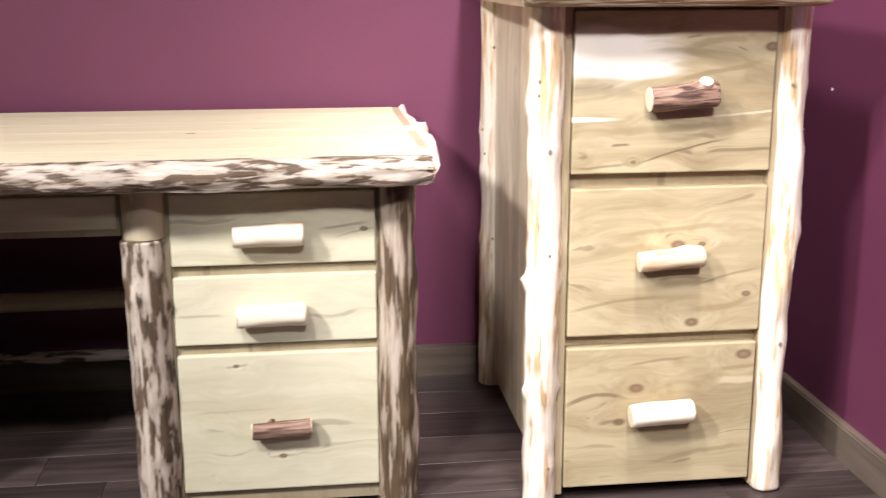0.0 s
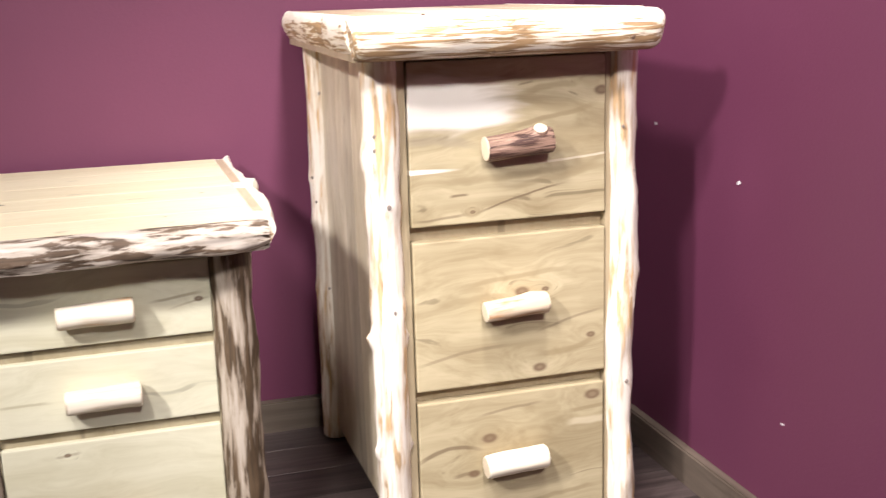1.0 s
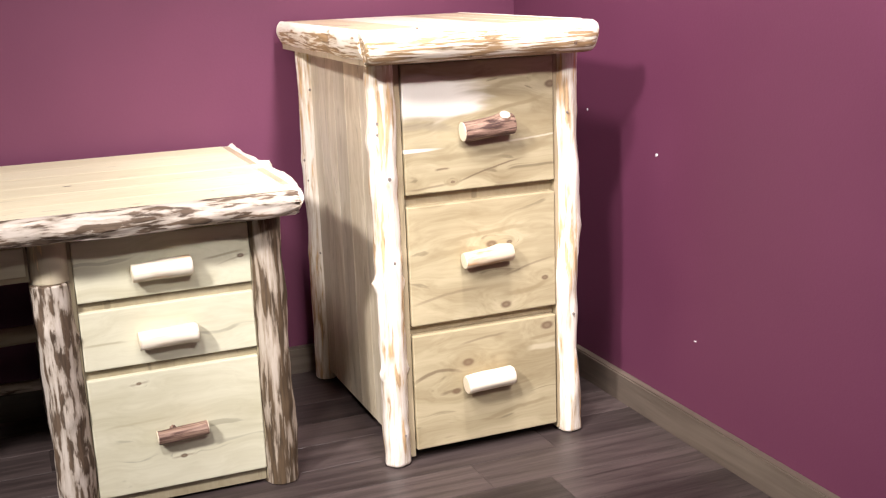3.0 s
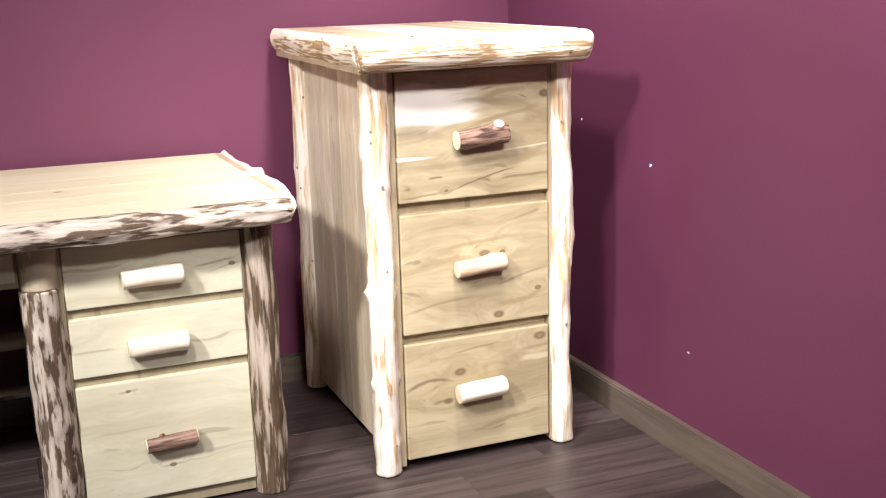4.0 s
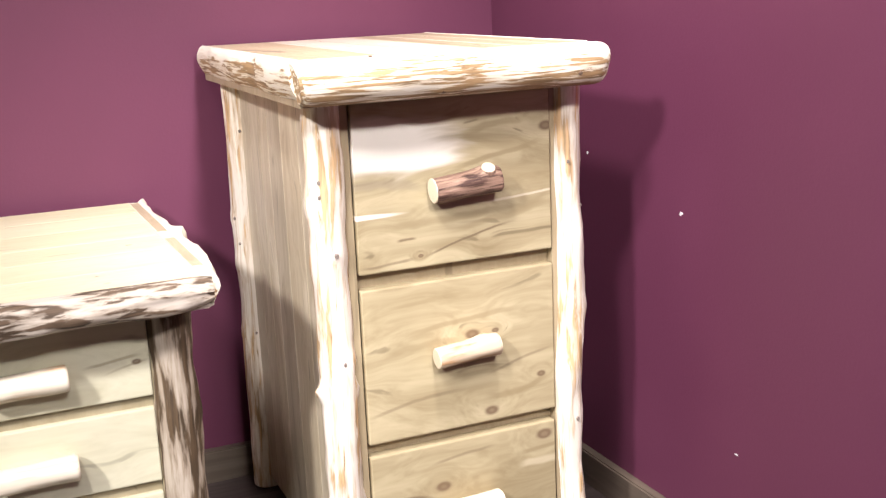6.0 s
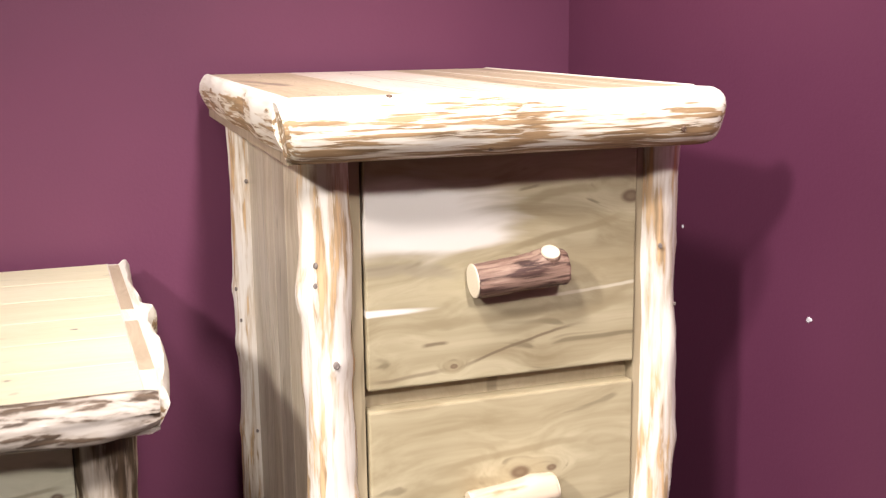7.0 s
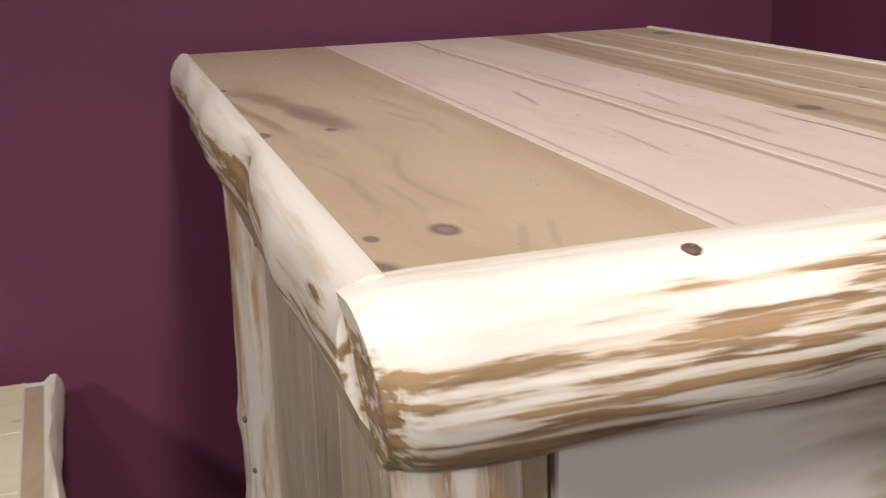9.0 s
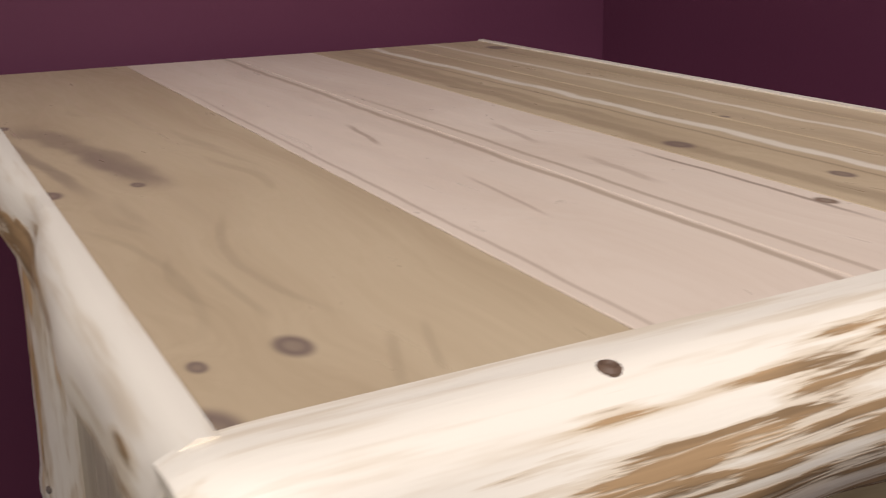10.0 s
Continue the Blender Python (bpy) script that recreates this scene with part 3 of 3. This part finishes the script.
def drawer(parent, name, pieces, label):
    first = None
    for x0, x1, y0, y1, z0, z1, mat in pieces:
        ob = part(name if first is None else "front_board", box(x0, x1, y0, y1, z0, z1, 0.0035), mat, first or parent, label if first is None else "")
        first = first or ob
    return first


d1 = drawer(cabinet, "drawer", [(0.0, 0.418, 0.0, 0.0335, 0.719, 1.045, CAB_D1)], "tan pine drawer front with pale sapwood")
d2 = drawer(cabinet, "drawer", [(0.0, 0.418, 0.0, 0.0335, 0.373, 0.688, CAB_D2)], "tan pine drawer front with dark knots")
d3 = drawer(cabinet, "drawer", [(0.0, 0.416, 0.0, 0.0335, 0.030, 0.346, CAB_D3)], "tan pine drawer front with dark knots")
log_pull(d1, (0.216, -0.030, 0.876), 0.138, 0.026, 3.5, 11, PULL_BARK, "log handle with dark reddish bark", bumps=[(0.80, math.radians(205), 0.009, 0.022), (0.55, math.radians(200), 0.003, 0.03), (0.5, 0.2, -0.003, 0.03)], stub=(0.80, math.radians(214), 0.0165, 0.018))
log_pull(d2, (0.208, -0.027, 0.542), 0.134, 0.022, 4.0, 12, PULL_TAN, "peeled tan log handle", bumps=[(0.75, 3.1, 0.004, 0.015)])
log_pull(d3, (0.203, -0.029, 0.203), 0.134, 0.025, 2.5, 13, PULL_PALE, "peeled pale log handle")

LEG_H = TOP - SLAB - 0.001
legs = [
    (-0.0535, 0.012, 0.0345, 21, [(0.47, 3.2, 0.016, 0.014), (0.72, 0.1, 0.009, 0.018), (0.25, 0.0, 0.012, 0.012), (0.82, 3.3, 0.008, 0.03), (0.24, 3.4, 0.010, 0.013), (0.53, -0.4, 0.006, 0.018), (0.73, -1.4, 0.006, 0.016), (0.08, -0.8, 0.006, 0.012), (0.47, -0.2, 0.006, 0.014)],
     [(0.861, -2.2, 0.006), (0.835, -2.2, 0.0055), (0.73, -1.5, 0.0075), (0.525, -1.35, 0.006), (0.08, -1.2, 0.005)]),
    (0.460, 0.012, 0.0315, 22, [(0.55, 0.2, 0.008, 0.022), (0.72, 0.3, 0.007, 0.018), (0.33, 0.1, 0.005, 0.016), (0.85, 0.3, 0.005, 0.02)], [(0.85, -1.9, 0.0055), (0.62, -0.7, 0.0045), (0.325, -1.5, 0.006), (0.76, -0.6, 0.0045)]),
    (-0.036, 0.738, 0.0330, 23, [(0.57, 3.4, 0.005, 0.022), (0.68, 3.2, 0.004, 0.016), (0.4, 3.3, 0.004, 0.018)], [(0.885, -1.7, 0.006), (0.68, -2.7, 0.006), (0.4, -1.7, 0.005), (0.62, -2.4, 0.005)]),
    (0.459, 0.738, 0.0345, 24, [], []),
]
for x, y, r, seed, bumps, knots in legs:
    leg = add_log("leg", Matrix.Translation((x, y, 0.004)), LEG_H - 0.004, r, seed, LOG, cabinet, "peeled pale log post", -0.03, 0.15 if y < 0.1 else 0.07, bumps, knots, 0.009 if y < 0.1 else 0.005)
    part("foot_pad", log_mesh(0.004, r * 0.86, 5, 0, 0.02, (), 0, 18, 2), FOOT, leg, "", Matrix.Translation((x, y, 0.0)))

# the top: boards between half-log edges
FL, FR, BL, BR = Vector((-0.126, -0.104, TOP)), Vector((0.455, -0.084, TOP)), Vector((-0.094, 0.795, TOP)), Vector((0.504, 0.795, TOP))


def top_board(a, b, z0, z1, mat, name="top_board", inset=0.0004):
    """A board of the top from share a to share b of its width, following the slightly skewed outline."""
    bm = box(0, 1, 0, 1, z0, z1)
    for v in bm.verts:
        share = a if v.co.x < 0.5 else b
        p = (BL.lerp(BR, share) if v.co.y > 0.5 else FL.lerp(FR, share))
        v.co.x, v.co.y = p.x + (inset if v.co.x < 0.5 else -inset), p.y
    edges = [e for e in bm.edges if all(v.co.z > z1 - 1e-5 for v in e.verts)]
    bmesh.ops.bevel(bm, geom=edges, offset=0.0005, segments=1, affect="EDGES")
    part(name, bm, mat, cabinet)


cuts = [0.0, 0.272, 0.462, 0.618, 0.800, 0.925, 1.0]
for i, (a, b) in enumerate(zip(cuts, cuts[1:])):
    top_board(a, b, TOP - 0.05, TOP - 0.001, CAB_TOP_PALE if i in (1, 2) else CAB_TOP)
top_board(0.002, 0.998, TOP - SLAB, TOP - 0.051, CARCASS, "top_underside", 0.001)
WANE = [(-0.006, 0.0, 0.0), (0.0, 0.0005, 0.2), (0.005, -0.002, 0.6), (0.010, -0.010, 1.0), (0.013, -0.020, 1.0), (0.014, -0.032, 1.0), (0.011, -0.045, 0.8), (0.006, -0.057, 0.6), (-0.001, -0.068, 0.5), (-0.009, -0.077, 0.3), (-0.016, -0.082, 0.0), (-0.020, -0.082, 0.0)]
FRONT = [(-0.004, 0.0, 0.0), (0.006, 0.0, 0.0), (0.014, 0.0, 0.1), (0.021, -0.002, 0.3), (0.029, -0.007, 0.7), (0.035, -0.015, 1.0), (0.039, -0.025, 1.0), (0.041, -0.036, 1.0), (0.040, -0.047, 1.0), (0.036, -0.058, 1.0), (0.029, -0.068, 1.0), (0.019, -0.076, 0.9), (0.008, -0.081, 0.5), (-0.004, -0.082, 0.0)]
front = add_rail("front_edge", FL, FR - FL, (0.0277, -1, 0), (FR - FL).length, FRONT, 31, LOG_RAIL, cabinet, "pale half-log front edge with brown streaks", 0.0, 0.0, 0.005, [(0.27, 0.006, 0.03), (0.53, 0.004, 0.04)], 0.15, (0.012, 0.034))
add_rail("side_edge", FL, BL - FL, (-1, 0.0358, 0), (BL - FL).length, WANE, 32, LOG_RAIL, cabinet, "wavy half-log side edge", 0.0, 0.0, 0.0035, [(0.32, -0.004, 0.045), (0.15, 0.003, 0.06), (0.5, 0.003, 0.08), (0.8, -0.004, 0.06)])
add_rail("side_edge", FR, BR - FR, (1, -0.0432, 0), (BR - FR).length, WANE, 33, LOG_RAIL, cabinet, "wavy half-log side edge", 0.0, 0.0, 0.006)
for x, z, y, tilt, size in ((0.004, TOP - 0.0018, -0.1165, 12, 0.0046), (0.137, TOP - 0.070, -0.123, 130, 0.0045), (0.415, TOP - 0.055, -0.128, 105, 0.004)):
    part("knot", knot_mesh(size, 1.0), KNOT, front, "dark round knot", Matrix.Translation((x, y, z)) @ Matrix.Rotation(radians(tilt), 4, "X"), True)


# ---------------------------------------------------------------- desk
desk = thing("desk", (-0.9, 0.4, 0.0), "rustic log desk with pale pine top and bark-streaked edges", "desk")
DX0, DX1, DY0, DY1, DTOP = -1.78, -0.306, -0.045, 0.80, 0.774
cut = [DY0, 0.09, 0.235, 0.37, 0.52, 0.66, DY1]
for a, b in zip(cut, cut[1:]):
    part("top_board", box(DX0, DX1, a + 0.0004, b - 0.0004, DTOP - 0.04, DTOP - 0.001, 0.001), DESK_TOP, desk)
add_rail("front_edge", (DX0, DY0, DTOP), (1, 0, 0), (0, -1, 0), DX1 - DX0, edge_profile(0.034, 0.06, 0.006), 41, LOG_BARK, desk, "half-log front edge with dark bark", 0.0, 0.0, 0.008, [(1.05, 0.004, 0.08), (0.7, -0.004, 0.05), (1.478, -0.016, 0.05)], 0.0, (0.0, 0.018))
LIP = [(0.0, 0.0, 0.0), (0.003, -0.002, 0.0), (0.022, -0.003, 0.0), (0.027, 0.001, 0.4), (0.032, 0.0055, 0.8), (0.037, 0.005, 1.0), (0.042, -0.006, 1.0), (0.044, -0.018, 1.0), (0.042, -0.032, 1.0), (0.035, -0.046, 1.0), (0.024, -0.057, 0.7), (0.010, -0.06, 0.2), (0.0, -0.06, 0.0)]
add_rail("side_edge", (DX1, DY0, DTOP), (0, 1, 0), (1, 0, 0), DY1 - DY0, LIP, 42, LOG_RAIL, desk, "wavy half-log side edge with a knob", 0.0, 0.0, 0.006, [(0.0, -0.012, 0.07), (0.42, 0.014, 0.03), (0.62, -0.006, 0.1), (0.2, 0.004, 0.1)])
for y0, y1 in ((0.045, 0.325), (0.405, 0.785)):
    part("wane_strip", box(DX1 + 0.0008, DX1 + 0.0225, y0, y1, DTOP - 0.008, DTOP - 0.0014, 0.0008), STRIP, desk, "tan waney strip along the side edge")
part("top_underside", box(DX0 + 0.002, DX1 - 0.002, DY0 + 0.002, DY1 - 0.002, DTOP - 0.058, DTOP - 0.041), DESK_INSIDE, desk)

dl = DTOP - 0.0595
desk_legs = [
    (-0.353, 0.060, 0.043, 51, [(0.62, 1.0, 0.004, 0.03), (0.3, -1.0, 0.004, 0.03)]),
    (-0.353, 0.735, 0.040, 53, []),
    (-0.862, 0.735, 0.040, 54, []),
    (-1.72, 0.060, 0.042, 55, []),
    (-1.72, 0.735, 0.042, 56, []),
]
for x, y, r, seed, bumps in desk_legs:
    add_log("leg", Matrix.Translation((x, y, 0.0)), dl, r, seed, LOG_DARK if seed == 51 else LOG_BARK, desk, "log leg with brown bark patches", 0.0, 0.12, bumps, [], 0.006)
add_log("leg", Matrix.Translation((-0.860, 0.060, 0.0)), 0.60, 0.045, 52, LOG_BARK, desk, "log leg with brown bark patches and knobs", 0.0, 0.14,
        [(0.82, -1.9, 0.008, 0.022), (0.77, -0.4, 0.008, 0.014), (0.46, -1.5, 0.008, 0.022), (0.25, -1.3, 0.006, 0.02)], [(0.77, -0.4, 0.005)], 0.006)
part("leg_neck", log_mesh(dl - 0.60, 0.043, 57, 0.04, 0.03, (), 0.001), LOG_SMOOTH, desk, "shaved smooth top of the leg", Matrix.Translation((-0.860, 0.060, 0.60)), True)

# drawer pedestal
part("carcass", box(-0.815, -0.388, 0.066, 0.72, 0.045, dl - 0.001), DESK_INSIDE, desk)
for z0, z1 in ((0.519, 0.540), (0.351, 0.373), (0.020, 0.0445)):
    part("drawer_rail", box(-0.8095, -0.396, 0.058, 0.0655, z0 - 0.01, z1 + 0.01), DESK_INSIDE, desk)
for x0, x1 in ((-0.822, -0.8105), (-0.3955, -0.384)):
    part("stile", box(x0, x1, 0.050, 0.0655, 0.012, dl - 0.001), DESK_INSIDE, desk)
for z0, z1, pull in ((0.541, 0.690, 1), (0.373, 0.518, 2), (0.045, 0.350, 3)):
    ob = drawer(desk, "drawer", [(-0.809, -0.3965, 0.045, 0.0655, z0, z1, DESK_FRONT)], "pale pine drawer front")
    if pull < 3:
        log_pull(ob, (-0.612, 0.019, (0.607, 0.440)[pull - 1]), 0.138, 0.0255, 1.5, 60 + pull, PULL_PALE, "peeled whitish log handle", flat=0.9)
    else:
        log_pull(ob, (-0.600, 0.023, 0.190), 0.122, 0.018, 2.5, 63, PULL_BARK, "thin log handle with dark bark", stub=(0.33, math.radians(110), 0.009, 0.018))

# unseen left pedestal, a bare box added to block lamp light from the kneehole
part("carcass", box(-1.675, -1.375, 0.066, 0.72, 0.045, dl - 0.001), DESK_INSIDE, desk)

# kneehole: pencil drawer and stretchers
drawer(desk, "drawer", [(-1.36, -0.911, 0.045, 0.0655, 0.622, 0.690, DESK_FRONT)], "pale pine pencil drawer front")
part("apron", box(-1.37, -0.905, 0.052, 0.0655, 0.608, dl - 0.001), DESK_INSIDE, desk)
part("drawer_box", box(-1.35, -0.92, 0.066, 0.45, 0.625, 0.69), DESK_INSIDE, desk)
for z, r, seed in ((0.285, 0.026, 71), (0.130, 0.017, 72)):
    add_log("stretcher", Matrix.Translation((-1.70, 0.735, z)) @ Matrix.Rotation(radians(90), 4, "Y"), 0.82, r, seed, LOG_BARK if seed == 72 else LOG_SMOOTH, desk, "log stretcher across the back", 0.0, 0.10)

# ---------------------------------------------------------------- floor boards
PLANK = {}
row = 0
y = ROOM_Y1 - 0.001
while y > ROOM_Y0:
    w = 0.155
    x = ROOM_X1 - 0.001
    first = True
    while x > ROOM_X0:
        length = (0.31 + 0.41 * (row * 0.618 % 1)) if first else 1.215
        length = min(length, x - ROOM_X0)
        key = round(length, 4)
        if key not in PLANK:
            bm = box(-length + 0.0003, -0.0003, -w + 0.0003, -0.0003, -0.0045, 0.0, 0.0)
            edges = [e for e in bm.edges if all(v.co.z > -1e-5 for v in e.verts)]
            bmesh.ops.bevel(bm, geom=edges, offset=0.0008, segments=1, affect="EDGES")
            mesh = bpy.data.meshes.new("plank")
            bm.to_mesh(mesh)
            bm.free()
            mesh.materials.append(FLOOR)
            PLANK[key] = mesh
        ob = new("plank", PLANK[key])
        ob.parent = floor
        ob.matrix_basis = Matrix.Translation((x, y, 0.0))
        x -= length
        first = False
    y -= w
    row += 1
